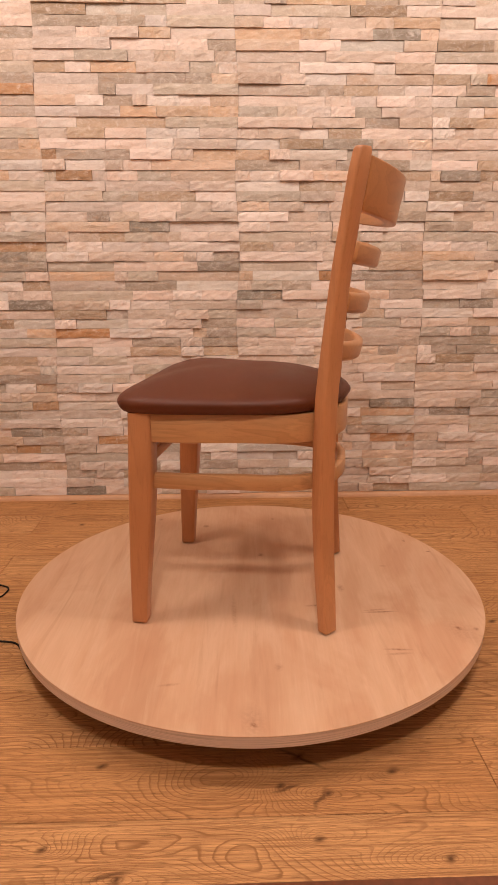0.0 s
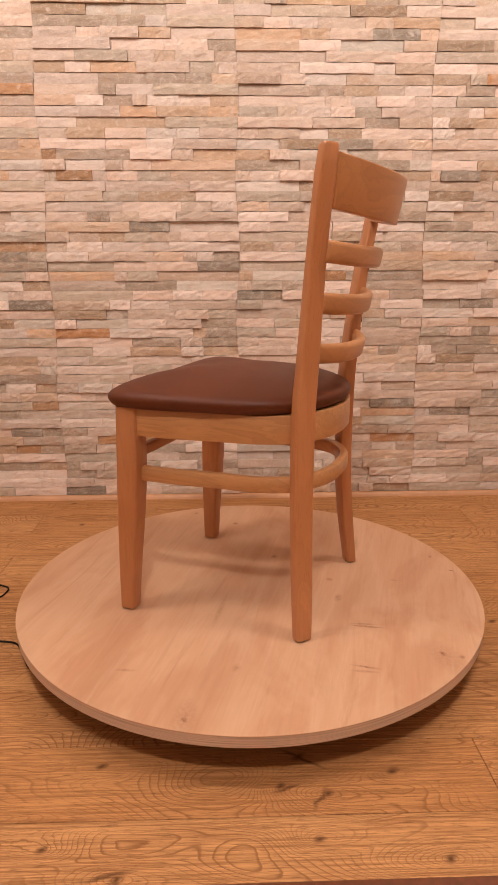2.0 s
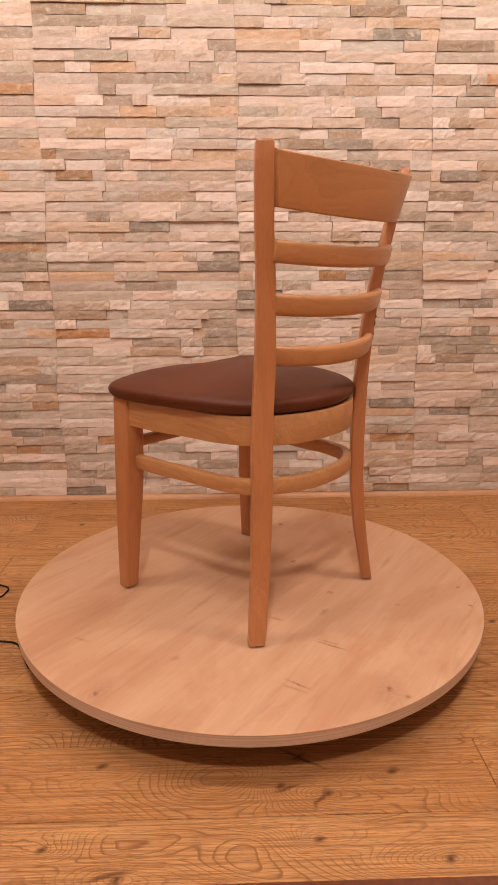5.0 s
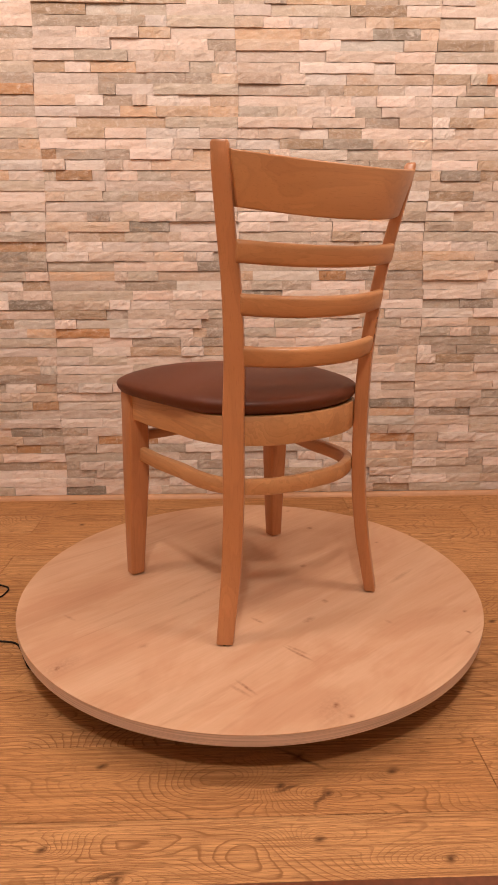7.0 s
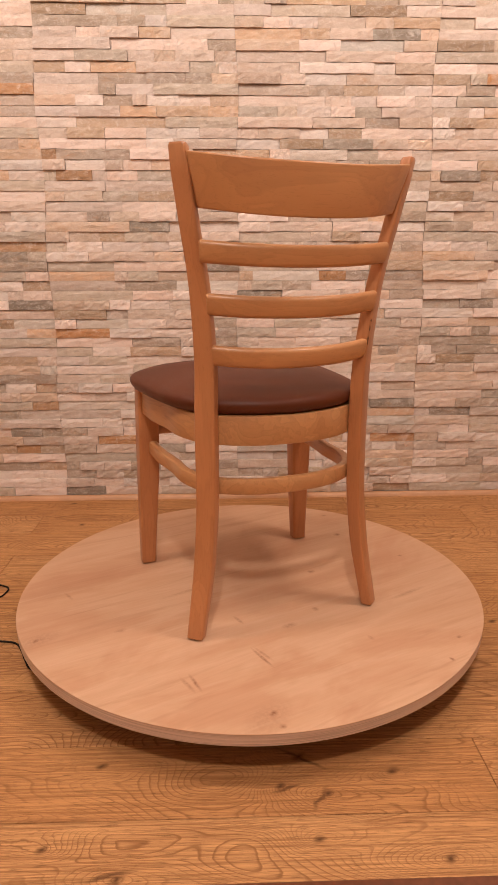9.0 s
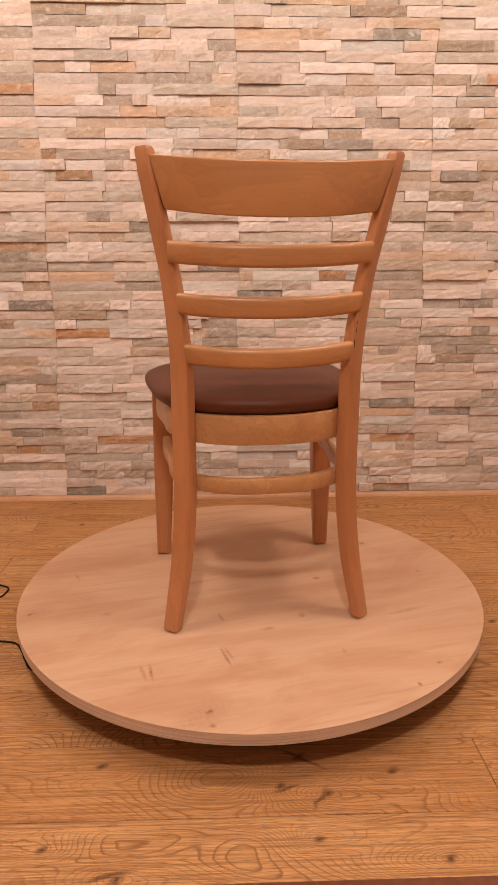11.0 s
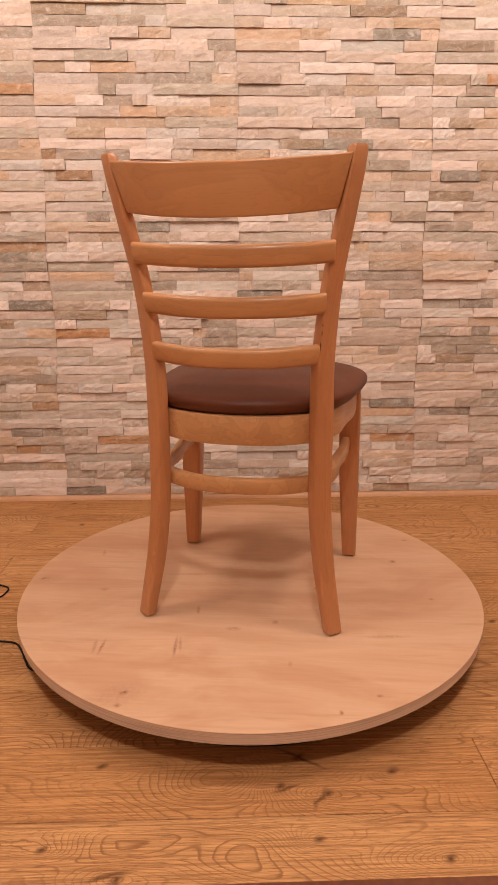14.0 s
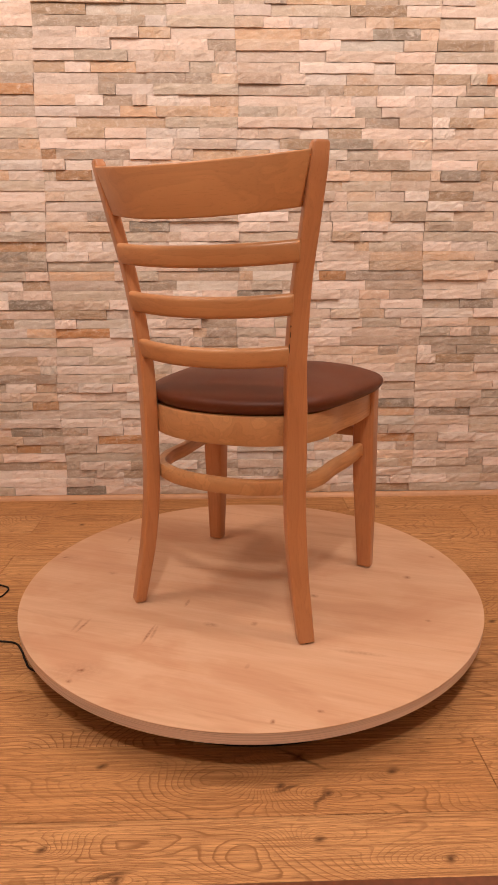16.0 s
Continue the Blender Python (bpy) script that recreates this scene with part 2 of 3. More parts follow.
def leather_material():
    n = Nodes("brown_faux_leather")
    p = n.coords()
    cells = n.voronoi(p, 900.0, "DISTANCE_TO_EDGE")
    wear = n.noise(p, 9.0, 4)
    colour = n.mix(n.span(wear, 0.35, 0.7), (0.098, 0.022, 0.0075), (0.118, 0.029, 0.010))
    height = n.math("ADD", n.span(cells, 0.0, 0.25), n.math("MULTIPLY", n.noise(p, 14.0, 2), 3.0))
    return n.finish(colour, n.span(wear, 0.3, 0.7, 0.42, 0.52), height, 0.14, 0.0006, 0.34)


def plain(name, colour, rough=0.5, grain=40.0, change=0.12, spec=0.5):
    n = Nodes(name)
    f = n.noise(n.position(), grain, 4)
    dark = tuple(c * (1 - change) for c in colour)
    return n.finish(n.mix(n.span(f, 0.3, 0.7), dark, colour), rough, f, 0.08, 0.001, spec)


GROUT = grout_material()
OAK = oak_material()
BEECH_Z = beech_material("beech_upright", 2, (0.44, 0.170, 0.066), (0.52, 0.222, 0.092), 0.22)
BEECH_Y = beech_material("beech_across", 1, (0.45, 0.192, 0.074), (0.53, 0.248, 0.100), 0.28)
BEECH_X = beech_material("beech_along", 0, (0.48, 0.218, 0.086), (0.57, 0.292, 0.126), 0.42)
BOARD, EDGE, LEATHER = board_material(), edge_material(), leather_material()
TRIM_WOOD = plain("oak_beading", (0.66, 0.36, 0.20), 0.42, 9, 0.2)
THRESHOLD = plain("reddish_wood", (0.20, 0.065, 0.03), 0.45, 80, 0.35)
# assumed colour of the unseen walls and ceiling, darkened to cut fill light
PAINT = plain("low_bounce_paint", (0.42, 0.35, 0.285), 0.8, 6, 0.05)
BLACK = plain("black_plastic", (0.020, 0.014, 0.011), 0.8, 90, 0.3, 0.15)
SCUFF = plain("bruised_wood", (0.10, 0.038, 0.015), 0.7, 300, 0.5)
GLIDE = plain("dark_glide", (0.05, 0.022, 0.012), 0.5, 90, 0.3)


# ---------------------------------------------------------------- mesh tools
def part(name, bm, material, parent=None, label="", smooth=True):
    data = bpy.data.meshes.new(name)
    bmesh.ops.recalc_face_normals(bm, faces=bm.faces)
    bm.to_mesh(data)
    bm.free()
    for face in data.polygons:
        face.use_smooth = smooth
    if smooth:
        data.set_sharp_from_angle(angle=radians(38))
    data.materials.append(material)
    ob = new(name, data)
    ob.parent = parent
    return tagged(ob, label)


def box(bm, x0, x1, y0, y1, z0, z1, bevel=0.0, segments=1):
    m = Matrix.LocRotScale(((x0 + x1) / 2, (y0 + y1) / 2, (z0 + z1) / 2), None, (x1 - x0, y1 - y0, z1 - z0))
    made = bmesh.ops.create_cube(bm, size=1, matrix=m)
    if bevel:
        edges = list({e for v in made["verts"] for e in v.link_edges})
        bmesh.ops.bevel(bm, geom=edges, offset=bevel, segments=segments, affect="EDGES", profile=0.5)


def loft(bm, rings, closed=False):
    """Skin rings of equal length; ends are capped unless the loft closes on itself."""
    loops = [[bm.verts.new(p) for p in ring] for ring in rings]
    pairs = list(zip(loops, loops[1:])) + ([(loops[-1], loops[0])] if closed else [])
    for a, b in pairs:
        for i in range(len(a)):
            j = (i + 1) % len(a)
            bm.faces.new((a[i], a[j], b[j], b[i]))
    if not closed:
        bm.faces.new(loops[0][::-1])
        bm.faces.new(loops[-1])


def rounded(w, h, r, steps=3):
    """A rounded rectangle, as a list of (a, b)."""
    pts = []
    for cx, cy, start in ((w / 2 - r, h / 2 - r, 0), (-w / 2 + r, h / 2 - r, 90), (-w / 2 + r, -h / 2 + r, 180), (w / 2 - r, -h / 2 + r, 270)):
        for i in range(steps + 1):
            a = radians(start + 90 * i / steps)
            pts.append((cx + r * math.cos(a), cy + r * math.sin(a)))
    return pts


def spline(keys, s):
    """Smooth value at s through keys (s, value, value, ...)."""
    i = max(0, min(len(keys) - 2, sum(k[0] <= s for k in keys) - 1))
    k0, k1, k2, k3 = keys[max(i - 1, 0)], keys[i], keys[i + 1], keys[min(i + 2, len(keys) - 1)]
    t = (s - k1[0]) / (k2[0] - k1[0])
    out = []
    for c in range(1, len(k1)):
        m1 = (k2[c] - k0[c]) / (k2[0] - k0[0]) * (k2[0] - k1[0])
        m2 = (k3[c] - k1[c]) / (k3[0] - k1[0]) * (k2[0] - k1[0])
        out.append((2 * t**3 - 3 * t**2 + 1) * k1[c] + (t**3 - 2 * t**2 + t) * m1 + (-2 * t**3 + 3 * t**2) * k2[c] + (t**3 - t**2) * m2)
    return out


# ---------------------------------------------------------------- room shell
TURN = pose(0, 0, 0, 0, 0, YAW)
WALL_Y = 0.846          # back of the stone cladding
ROOM = (-2.3, 2.3, -3.2, 0.846, 2.44)


def shell(name, dims, material, kind_label, category):
    bm = bmesh.new()
    box(bm, *dims)
    ob = part(name, bm, material, None, kind_label, smooth=False)
    ob.matrix_basis = TURN
    return tagged(ob, category=category, kind="structure")


x0, x1, y0, y1, top = ROOM
wall = shell("wall_north", (x0 - 0.1, x1 + 0.1, y1 - 0.013, y1 + 0.12, -0.1, top), GROUT, "wall clad in split-face stone strips in mixed beige, grey and rust", "wall")
# the other three walls and the ceiling are unseen, added to close the room
shell("wall_south", (x0 - 0.1, x1 + 0.1, y0 - 0.1, y0, -0.1, top), PAINT, "unseen plain wall closing the room behind the eye, toned to limit bounced light", "wall")
shell("wall_west", (x0 - 0.1, x0, y0, y1, -0.1, top), PAINT, "unseen plain side wall closing the room, toned to limit bounced light", "wall")
shell("wall_east", (x1, x1 + 0.1, y0, y1, -0.1, top), PAINT, "unseen plain side wall closing the room, toned to limit bounced light", "wall")
shell("ceiling", (x0 - 0.1, x1 + 0.1, y0 - 0.1, y1 + 0.12, top, top + 0.1), PAINT, "unseen plain ceiling with warm lamps, toned to limit bounced light", "ceiling")
floor = shell("floor", (x0, x1, y0, y1, -0.1, -0.008), BLACK, "warm oak plank floor with dark knots and open grain", "floor")

# quarter-round beading where the stone meets the floor
bm = bmesh.new()
profile = [(0.0, 0.0), (0.0, 0.014)] + [(-0.016 * math.sin(a), 0.014 * math.cos(a) + 0.001) for a in np.linspace(0.1, 1.5, 6)] + [(-0.017, 0.0)]
loft(bm, [[(x, 0.828 + a, b) for a, b in profile] for x in (x0, x1)])
beading = part("baseboard", bm, TRIM_WOOD, None, "slim oak beading along the foot of the stone wall")
beading.matrix_basis = TURN
tagged(beading, category="skirting", kind="structure")

bm = bmesh.new()
box(bm, x0, x1, -0.735, -0.671, -0.004, 0.005, 0.003, 2)
strip = part("trim", bm, THRESHOLD, None, "reddish-brown wooden strip laid across the oak floor")
strip.matrix_basis = TURN
tagged(strip, category="floor strip", kind="structure")


# ---------------------------------------------------------------- turntable
def disc(bm, radius, z0, z1, lip, steps=160):
    rings = []
    for r, z in ((radius - lip, z0), (radius, z0 + lip), (radius, z1 - lip), (radius - lip, z1)):
        rings.append([(r * math.cos(2 * math.pi * i / steps), r * math.sin(2 * math.pi * i / steps), z) for i in range(steps)])
    loft(bm, rings)


def make_turntable():
    thing = tagged(new("turntable"), "round pale wood-grain turntable top on a low dark base", "turntable")
    bm = bmesh.new()
    disc(bm, 0.499, -0.0222, -0.0008, 0.0004)
    part("edge_band", bm, EDGE, thing, "pale ribbed edge band")
    bm = bmesh.new()
    disc(bm, 0.5, -0.0016, 0.0, 0.0006)
    part("top", bm, BOARD, thing)
    return thing


def make_turntable_base():
    thing = tagged(new("plinth"), "low round plinth, black and widened to stand in for shade under the turntable top", "plinth")
    bm = bmesh.new()
    # widened and matte black, so it reads as deep shade under the rim
    disc(bm, 0.425, 0.004, 0.050, 0.003, 64)
    part("shade_housing", bm, BLACK, thing)
    bm = bmesh.new()
    disc(bm, 0.30, 0.050, TABLE_Z - 0.0225, 0.002, 48)
    part("bearing", bm, BLACK, thing)
    for a in range(4):
        bm = bmesh.new()
        box(bm, -0.02, 0.02, -0.02, 0.02, 0, 0.004)
        foot = part("foot", bm, BLACK, thing)
        foot.location = (0.34 * math.cos(a * math.pi / 2), 0.34 * math.sin(a * math.pi / 2), 0)
    return thing


# ---------------------------------------------------------------- chair, in its own space: x to the back, y to the side, z up
POST = (  # z, front, back, inner, outer
    (0.003, 0.169, 0.2065, 0.169, 0.209), (0.07, 0.162, 0.203, 0.156, 0.199), (0.14, 0.155, 0.199, 0.144, 0.189), (0.26, 0.149, 0.194, 0.133, 0.180),
    (0.43, 0.149, 0.195, 0.132, 0.179), (0.53, 0.156, 0.201, 0.135, 0.178), (0.663, 0.1705, 0.2105, 0.150, 0.189), (0.7525, 0.1825, 0.222, 0.169, 0.204),
    (0.838, 0.1945, 0.2365, 0.185, 0.2185), (0.874, 0.2005, 0.2425, 0.191, 0.2245))


def make_post(side, chair):
    bm = bmesh.new()
    rings = []
    for z in [0.004 + 0.0296 * i for i in range(29)] + [0.8665, 0.8695, 0.871]:
        f, b, i, o = spline(POST, min(z, 0.8739))
        inset = max(0.0, z - 0.864) * 0.45
        k = ((b - f) + (o - i)) / 2 / 0.0432
        c, w = math.cos(radians(40)), math.sin(radians(40))
        shape = rounded(0.0255 * k - 2 * inset, 0.0355 * k - 2 * inset, 0.0045)
        rings.append([((f + b) / 2 + x * c - y * w, side * ((i + o) / 2 + x * w + y * c), z) for x, y in shape])
    loft(bm, rings)
    return part("back_post", bm, BEECH_Z, chair)


FRONT = ((0.004, -0.200, -0.169, 0.183, 0.2155), (0.10, -0.1990, -0.1625, 0.177, 0.2155), (0.25, -0.195, -0.150, 0.169, 0.215),
         (0.34, -0.192, -0.146, 0.168, 0.214), (0.43, -0.189, -0.146, 0.168, 0.213))


def make_front_leg(side, chair):
    bm = bmesh.new()
    rings = []
    for z in [0.004 + 0.0426 * i for i in range(11)]:
        f, b, i, o = spline(FRONT, min(z, 0.4299))
        rings.append([((f + b) / 2 + x, side * ((i + o) / 2) + y, z) for x, y in rounded(b - f, o - i, 0.006)])
    loft(bm, rings)
    return part("front_leg", bm, BEECH_Z, chair)


def make_glide(x, y, leg):
    bm = bmesh.new()
    rings = [[(x + r * a, y + r * b, z) for a, b in rounded(1, 1, 0.25)] for r, z in ((0.012, 0.0), (0.017, 0.0015), (0.017, 0.0042))]
    loft(bm, rings)
    part("glide", bm, GLIDE, leg, "dark brown glide")


def hoop_path(keys, count):
    """A U-shaped path: from one front leg round the back to the other."""
    half = [spline(keys, s) for s in np.linspace(keys[0][0], keys[-1][0], count)]
    return [(u, v) for u, v in half] + [(u, -v) for u, v in half[-2::-1]]


def sweep(bm, path, thick, z0, z1, r, lift=None):
    """A band of a given thickness that stands upright along a plan path, its outer face on the path."""
    rings = []
    for k, (u, v) in enumerate(path):
        a, b = path[max(k - 1, 0)], path[min(k + 1, len(path) - 1)]
        t = Vector((b[0] - a[0], b[1] - a[1])).normalized()
        out = Vector((-t.y, t.x))
        rings.append([(u + out.x * (x - thick / 2), v + out.y * (x - thick / 2), (z0 + z1) / 2 + y) for x, y in rounded(thick, z1 - z0, r, 2)])
    loft(bm, rings)


def make_bowed(chair, name, ends, apex, half_w0, half_w1, z0, z1, thick, r, end_round, drop, label=""):
    """A rail bowed backwards and tilted with the posts: ends and apex are the u of its outer face at mid height."""
    bm = bmesh.new()
    tilt = radians(9.0)
    rings = []
    for s in [-1, -0.995, -0.985] + [-0.97 + 1.94 * k / 28 for k in range(29)] + [0.985, 0.995, 1]:
        bow = (apex - ends) * (1 - abs(s) ** 2.2)
        pinch = 1.0 if 1 - abs(s) > end_round else 1 - 0.16 * (1 - (1 - abs(s)) / end_round) ** 3
        ring = []
        for x, y in rounded(thick, (z1 - z0) * pinch, r * pinch, 3):
            mid = (z0 + z1) / 2
            half = half_w0 + (half_w1 - half_w0) * (y / (z1 - z0) + 0.5)
            u = ends - thick / 2 + bow * math.cos(tilt) + x * math.cos(tilt) + y * math.tan(tilt + 0.03)
            ring.append((u, s * half, mid + y - bow * drop - x * math.sin(tilt)))
        rings.append(ring)
    loft(bm, rings)
    return part(name, bm, BEECH_Y, chair, label)


CUSHION = ((0.0, -0.223, 0.0), (0.13, -0.222, 0.13), (0.19, -0.215, 0.188), (0.22, -0.198, 0.216), (0.26, -0.155, 0.2265), (0.34, -0.08, 0.2245), (0.42, 0.0, 0.215),
           (0.5, 0.075, 0.201), (0.56, 0.133, 0.176), (0.62, 0.178, 0.127), (0.67, 0.206, 0.063), (0.72, 0.216, 0.0))


def make_cushion(chair):
    half = [spline(CUSHION, s) for s in np.linspace(0.0, 0.7199, 49)]
    outline = [(u, v) for u, v in half] + [(u, -v) for u, v in half[-2:0:-1]]
    bm = bmesh.new()
    rings = []
    for inset, z in ((0.030, 0.4284), (0.017, 0.4288), (0.011, 0.4308), (0.0066, 0.4345), (0.0030, 0.4390), (0.0008, 0.4435), (0.0, 0.4475), (0.0008, 0.4515), (0.0034, 0.4552),
                     (0.0085, 0.4592), (0.0165, 0.4632), (0.028, 0.4676), (0.046, 0.4735), (0.08, 0.4820), (0.13, 0.4900), (0.19, 0.4940)):
        ring = []
        for u, v in outline:
            d = math.hypot(u + 0.02, v)
            k = max(0.02, 1 - inset / d)
            ring.append((-0.02 + (u + 0.02) * k, v * k, z))
        rings.append(ring)
    loft(bm, rings)
    part("seat_cushion", bm, LEATHER, chair, "padded brown faux leather seat")


APRON = ((0.0, -0.150, 0.205), (0.08, -0.07, 0.203), (0.16, 0.01, 0.191), (0.24, 0.085, 0.183), (0.31, 0.152, 0.154), (0.37, 0.193, 0.098), (0.42, 0.2085, 0.045), (0.46, 0.211, 0.0))
HOOP = ((0.0, -0.150, 0.193), (0.08, -0.07, 0.192), (0.16, 0.01, 0.183), (0.24, 0.085, 0.180), (0.31, 0.152, 0.154), (0.37, 0.193, 0.098), (0.42, 0.2085, 0.045), (0.46, 0.2105, 0.0))


def make_scuffs(post):
    for z, long, wide in ((0.555, 0.016, 0.0012), (0.578, 0.010, 0.0009), (0.592, 0.005, 0.0010)):
        f, b, i, o = spline(POST, z)
        bm = bmesh.new()
        ring = [(wide * math.cos(a) * (0.7 + 0.3 * math.sin(3 * a + z * 90)), long / 2 * math.sin(a)) for a in np.linspace(0, 2 * math.pi, 13)[:-1]]
        loft(bm, [[((f + b) / 2 + 0.0195 + d, (i + o) / 2 - 0.0045 + x, z + y) for x, y in ring] for d in (-0.003, 0.0005)])
        part("scuff", bm, SCUFF, post, "dark scuffed dent")


def make_chair():
    chair = tagged(new("dining_chair"), "beech ladder-back dining chair with brown padded seat on the turntable", "chair")
    for side in (1, -1):
        leg = make_front_leg(side, chair)
        make_glide(-0.1845, side * 0.199, leg)
        post = make_post(side, chair)
        make_glide(0.1875, side * 0.1885, post)
        if side == 1:
            make_scuffs(post)
    bm = bmesh.new()
    sweep(bm, hoop_path(APRON, 30), 0.022, 0.3735, 0.4285, 0.003)
    part("seat_frame", bm, BEECH_X, chair, "bent beech seat frame")
    bm = bmesh.new()
    sweep(bm, hoop_path(HOOP, 30), 0.019, 0.278, 0.309, 0.006)
    part("stretcher_hoop", bm, BEECH_X, chair, "bent beech stretcher hoop")
    bm = bmesh.new()
    box(bm, -0.185, -0.163, -0.17, 0.17, 0.376, 0.4285, 0.003, 2)
    part("front_rail", bm, BEECH_Y, chair)
    bm = bmesh.new()
    box(bm, -0.178, -0.158, -0.17, 0.17, 0.320, 0.343, 0.005, 2)
    part("front_stretcher", bm, BEECH_Y, chair)
    bm = bmesh.new()
    box(bm, -0.16, 0.15, -0.125, 0.125, 0.4200, 0.4284)
    part("seat_board", bm, BEECH_X, chair)
    make_cushion(chair)
    make_bowed(chair, "top_rail", 0.232, 0.297, 0.178, 0.200, 0.779, 0.8595, 0.022, 0.003, 0.006, 0.24, "broad curved top rail")
    make_bowed(chair, "slat", 0.219, 0.262, 0.1745, 0.1765, 0.695, 0.731, 0.019, 0.0075, 0.02, 0.2)
    make_bowed(chair, "slat", 0.208, 0.245, 0.1605, 0.1635, 0.610, 0.6465, 0.019, 0.0075, 0.02, 0.2)
    make_bowed(chair, "slat", 0.198, 0.235, 0.151, 0.1535, 0.5235, 0.559, 0.019, 0.0075, 0.02, 0.2)
    return chair


# ---------------------------------------------------------------- cable
def make_cable():
    curve = bpy.data.curves.new("power_cable", "CURVE")
    curve.dimensions, curve.bevel_depth, curve.bevel_resolution = "3D", 0.0022, 3
    run = [(-0.20, -0.20), (-0.36, -0.21), (-0.448, -0.185), (-0.470, -0.152), (-0.488, -0.117), (-0.510, -0.089), (-0.545, -0.080), (-0.62, -0.075),
           (-0.75, -0.02), (-0.80, 0.06), (-0.72, 0.11), (-0.612, 0.119), (-0.604, 0.140), (-0.604, 0.160), (-0.618, 0.175), (-0.70, 0.19), (-0.95, 0.21), (-1.6, 0.25)]
    s = curve.splines.new("BEZIER")
    s.bezier_points.add(len(run) - 1)
    for b, (x, y) in zip(s.bezier_points, run):
        b.co = (x, y, 0.0024)
        b.handle_left_type = b.handle_right_type = "AUTO"
    ob = new("power_cable", curve)
    data = bpy.data.meshes.new_from_object(ob)
    bpy.data.objects.remove(ob)
    data.materials.append(BLACK)
    ob = tagged(new("power_cable", data), "thin black power cable lying on the oak floor", "cable")
    ob.matrix_basis = TURN
    return ob


turntable = make_turntable()
make_turntable_base()
chair = make_chair()
make_cable()


# ---------------------------------------------------------------- floor planks
def plank_mesh(length, width):
    bm = bmesh.new()
    h, w, b = length / 2 - 0.0005, width / 2 - 0.0005, 0.0016
    loops = [[(-h, -w), (h, -w), (h, w), (-h, w)], [(-h + b, -w + b), (h - b, -w + b), (h - b, w - b), (-h + b, w - b)]]
    low = [bm.verts.new((x, y, -0.0078)) for x, y in loops[0]]
    mid = [bm.verts.new((x, y, -0.0010)) for x, y in loops[0]]
    up = [bm.verts.new((x, y, 0.0)) for x, y in loops[1]]
    for a, c in ((low, mid), (mid, up)):
        for i in range(4):
            bm.faces.new((a[i], a[(i + 1) % 4], c[(i + 1) % 4], c[i]))
    bm.faces.new(up)
    data = bpy.data.meshes.new("plank")
    bm.to_mesh(data)
    bm.free()
    data.materials.append(OAK)
    return data


PITCH, LENGTH = 0.1545, 1.366
JOINTS = {8: 0.346, 7: -0.653, 5: -0.654, 0: 0.361, 1: 0.75, 2: -0.75, 3: 0.70, 4: 0.70, 6: 0.0, -1: -0.72}
planks = random.Random(4)
shared = plank_mesh(LENGTH, PITCH)
for row in range(-17, 10):
    start = JOINTS.get(row, planks.uniform(0, LENGTH))
    n0 = math.floor((x0 - start) / LENGTH)
    for k in range(n0, n0 + 6):
        a, b = start + k * LENGTH, start + (k + 1) * LENGTH
        if b <= x0 or a >= x1:
            continue
        y = -0.561 + PITCH * (row + 0.5)
        lo, hi = max(a, x0), min(b, x1)
        y_hi = min(y + PITCH / 2, y1)
        whole = hi - lo > LENGTH - 1e-6 and y_hi > y + PITCH / 2 - 1e-6
        width = y_hi - (y - PITCH / 2)
        ob = new("plank", shared if whole else plank_mesh(hi - lo, width))
        ob.parent = floor
        ob.location = ((lo + hi) / 2, y_hi - width / 2, 0)

# ---------------------------------------------------------------- stone cladding
ROW = 0.0301
stones = random.Random(11)


def stone_mesh(seed):
    """A unit strip of split stone: rough face towards -y, chipped outline."""
    g = random.Random(seed)
    nx, nz = 8, 3
    bm = bmesh.new()
    grid = []
    for j in range(nz + 1):
        line = []
        for i in range(nx + 1):
            x, z = i / nx - 0.5, j / nz - 0.5
            rim = i in (0, nx) or j in (0, nz)
            y = -0.5 + (g.uniform(-0.02, 0.08) if rim else g.uniform(-0.09, 0.04))
            if j in (0, nz) and 0 < i < nx:
                z += (0.05 * g.random() ** 3) * (1 if j == 0 else -1)
                x += g.uniform(-0.03, 0.03)
            elif i in (0, nx):
                x += (0.006 * g.random() ** 2) * (1 if i == 0 else -1)
            else:
                x += g.uniform(-0.04, 0.04)
                z += g.uniform(-0.09, 0.09)
            line.append(bm.verts.new((x, y, z)))
        grid.append(line)
    for j in range(nz):
        for i in range(nx):
            bm.faces.new((grid[j][i], grid[j][i + 1], grid[j + 1][i + 1], grid[j + 1][i]))
    rim = grid[0] + [grid[j][nx] for j in range(1, nz + 1)] + grid[nz][-2::-1] + [grid[j][0] for j in range(nz - 1, 0, -1)]
    back = [bm.verts.new((v.co.x, 0.5, v.co.z)) for v in rim]
    for i in range(len(rim)):
        j = (i + 1) % len(rim)
        bm.faces.new((rim[j], rim[i], back[i], back[j]))
    data = bpy.data.meshes.new("stone")
    bmesh.ops.recalc_face_normals(bm, faces=bm.faces)
    bm.to_mesh(data)
    bm.free()
    return data


SHAPES = {}
for material in (STONE, STONE_ORANGE, STONE_BROWN, STONE_WHITE, STONE_GREY):
    SHAPES[material.name] = []
    for seed in range(12):
        data = stone_mesh(seed)
        data.materials.append(material)
        SHAPES[material.name].append(data)

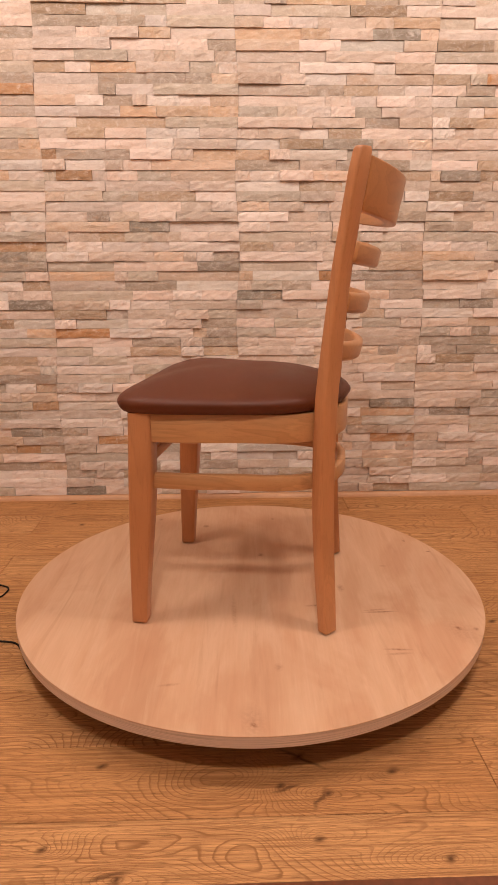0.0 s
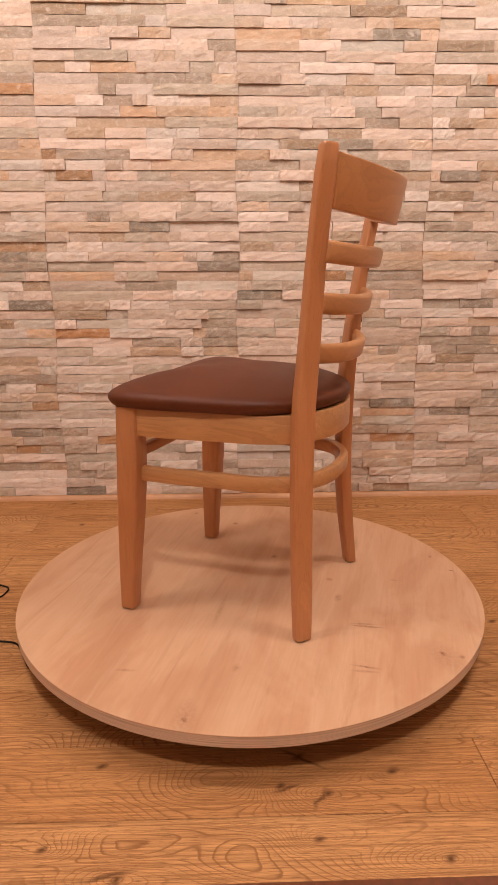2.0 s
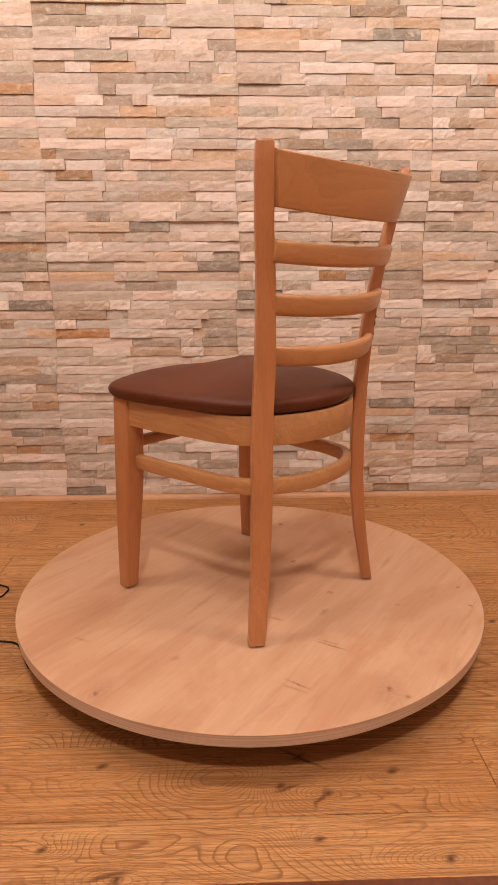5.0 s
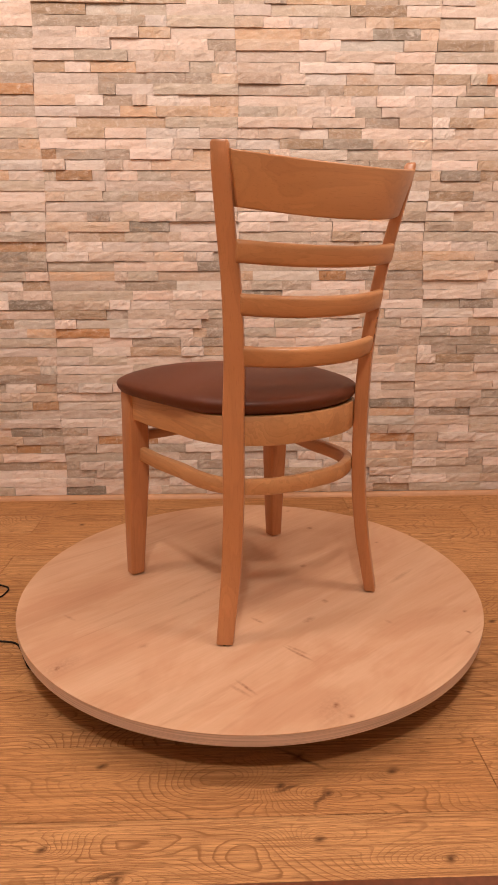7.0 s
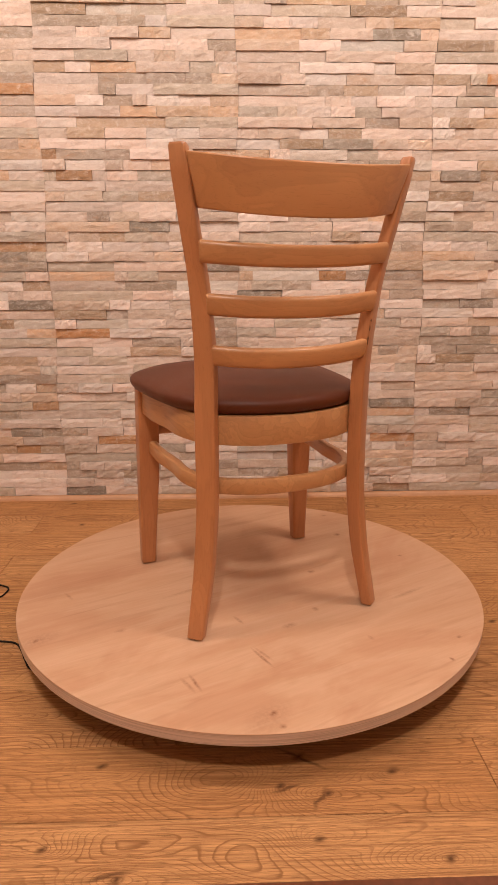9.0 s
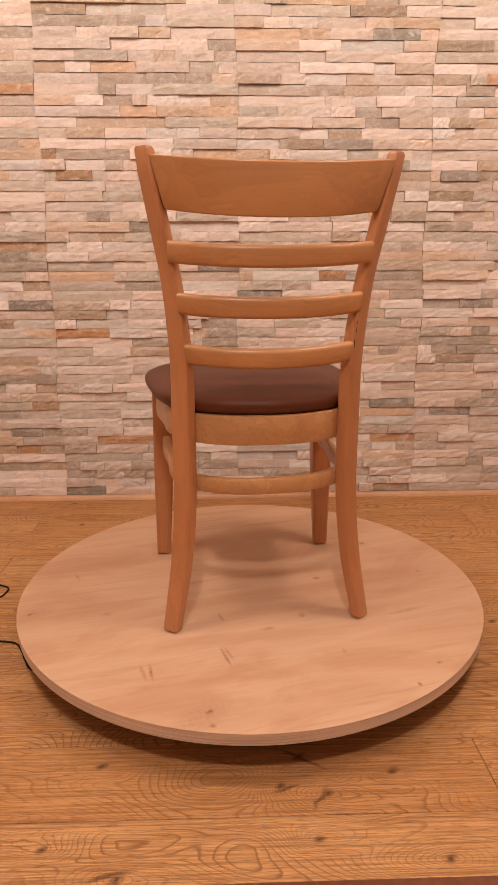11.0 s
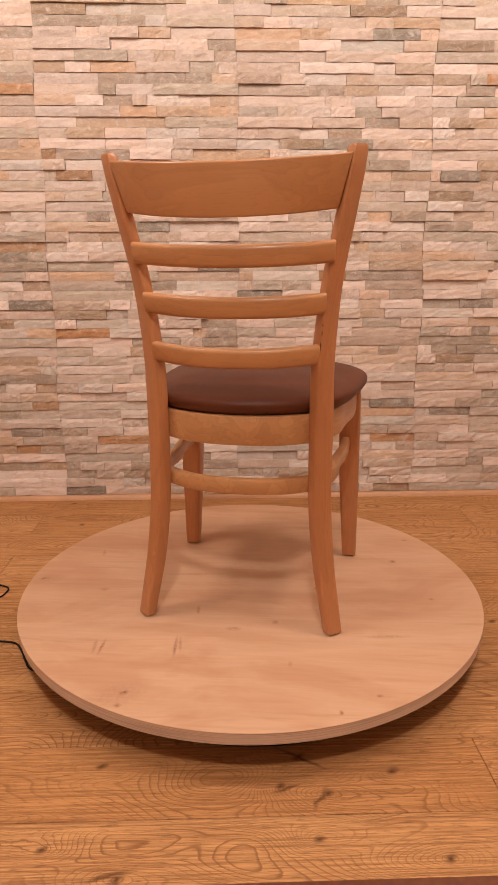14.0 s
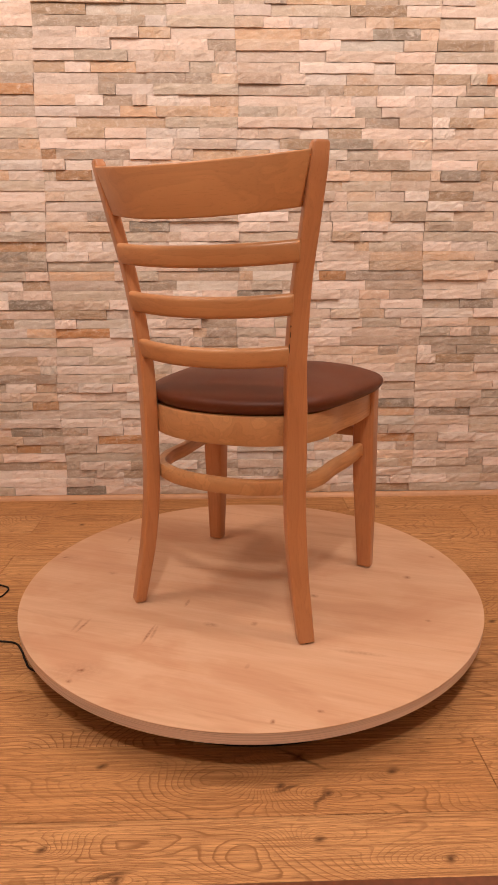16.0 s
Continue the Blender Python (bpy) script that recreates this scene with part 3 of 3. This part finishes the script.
# stones that stand out by their colour: where they begin, how long they are, how high
RUSTY = ((-0.764, 0.15, 1.291), (-0.772, 0.08, 0.18), (-0.493, 0.202, 0.2165), (0.248, 0.087, 0.7445), (0.743, 0.066, 1.336), (-0.764, 0.15, 0.843),
         (-0.614, 0.047, 1.11), (-0.571, 0.109, 1.043), (-0.614, 0.18, 0.57), (0.438, 0.138, 0.206), (-0.705, 0.091, 0.327))
TAN = ((0.586, 0.171, 1.401), (0.117, 0.134, 1.134), (0.322, 0.167, 1.491), (-0.614, 0.163, 1.499), (-0.614, 0.173, 0.628), (-0.788, 0.045, 0.593),
       (0.646, 0.134, 0.473), (0.686, 0.152, 1.044), (-0.703, 0.089, 0.718), (0.586, 0.144, 1.007))
PALE = ((-0.54, 0.168, 0.595), (0.034, 0.214, 0.759), (-0.212, 0.195, 0.716), (0.523, 0.053, 1.073), (0.148, 0.179, 1.10), (-0.67, 0.05, 0.448), (-0.614, 0.33, 0.333),
        (-0.01, 0.254, 0.185), (0.296, 0.19, 1.402), (-0.45, 0.13, 1.496), (0.435, 0.079, 0.061), (-0.734, 0.113, 0.597), (0.406, 0.17, 0.271), (-0.719, 0.1, 0.941))
SLATE = ((0.432, 0.146, 0.328), (0.714, 0.111, 0.653), (-0.753, 0.135, 0.66), (0.247, 0.158, 1.135), (-0.614, 0.136, 0.033), (0.623, 0.125, 1.044), (-0.766, 0.088, 0.814),
         (0.0, 0.129, 0.697), (-0.143, 0.126, 0.769), (-0.353, 0.124, 0.898), (-0.785, 0.104, 0.243), (0.391, 0.144, 1.433), (0.638, 0.138, 0.298))
MARKED = [(x, w, round((z - 0.0155) / ROW - 0.5), m) for group, m in ((RUSTY, STONE_ORANGE), (TAN, STONE_BROWN), (PALE, STONE_WHITE), (SLATE, STONE_GREY)) for x, w, z in group]


def cut(a, b):
    """Split a stretch of a course into strips of 5 to 25 cm."""
    if b - a < 0.012:
        return []
    if b - a < 0.13 or (b - a < 0.27 and stones.random() < 0.55):
        return [(a, b)]
    c = a + (b - a) * stones.uniform(0.3, 0.7)
    return cut(a, c) + cut(c, b)


def seam(column, course):
    """Where two panels meet: nearly plumb, a little ragged from course to course."""
    return -0.614 + 0.6 * column + 0.006 * math.sin(course * 12.9898 + column * 78.233)


outer = []
for column in range(-3, 4):
    for course in range(81):
        left, right = seam(column, course), seam(column + 1, course)
        fixed = sorted((x, min(x + w, right), m) for x, w, c, m in MARKED if c == course and left - 0.008 <= x < right - 0.05)
        runs, at = [], left
        for a, b, m in fixed:
            if a < at:
                a = at
            if b - a < 0.02:
                continue
            if a - at < 0.03:
                a = at
            if right - b < 0.03:
                b = right
            runs += [(p, q, STONE) for p, q in cut(at, a)] + [(a, b, m)]
            at = b
        runs += [(p, q, STONE) for p, q in cut(at, right)]
        z = 0.0155 + ROW * (course + 0.5)
        for a, b, m in runs:
            if b < x0 or a > x1 or z > top:
                continue
            deep = 0.016 + 0.009 * stones.random() ** 1.3 + (0.006 if stones.random() < 0.15 else 0)
            place = ((a + b) / 2, y1 - deep / 2 + 0.001, z)
            size = (b - a - 0.0003, deep, ROW - 0.0004)
            shape = stones.randrange(12)
            near = column in (0, 1) and course < 51
            if near or (m is not STONE and course < 52):
                ob = new("stone", SHAPES[m.name][shape])
                ob.parent = wall
                ob.location, ob.scale = place, size
            else:
                outer.append((place, size, shape))

verts, faces = [], []
for place, size, shape in outer:
    data = SHAPES[STONE.name][shape]
    k = len(verts)
    verts += [(place[0] + v.co.x * size[0], place[1] + v.co.y * size[1], place[2] + v.co.z * size[2]) for v in data.vertices]
    faces += [[k + i for i in f.vertices] for f in data.polygons]
data = bpy.data.meshes.new("stone_rest")
data.from_pydata(verts, [], faces)
data.materials.append(STONE_FAR)
rest = tagged(new("stone_rest", data), kind="stuff")
rest.parent = wall


# ---------------------------------------------------------------- movement
def motions():
    """The turntable turns clockwise, seen from above, and carries the chair."""
    angles = ((0, 0.0), (2, -13.285), (4, -26.81), (6.5, -43.51), (9, -60.1), (11.5, -76.35), (14, -92.9), (16, -106.645))
    stand = pose(-0.0109, 0.0064, 0.0001, 0, 0, -8.59) @ pose(0, 0.0015, 0)
    walk(turntable, [(t, pose(0, 0, TABLE_Z, 0, 0, a) @ pose(-0.0034, -0.0038, 0)) for t, a in angles])
    walk(chair, [(t, pose(0, 0, TABLE_Z, 0, 0, a) @ stand) for t, a in angles])


motions()
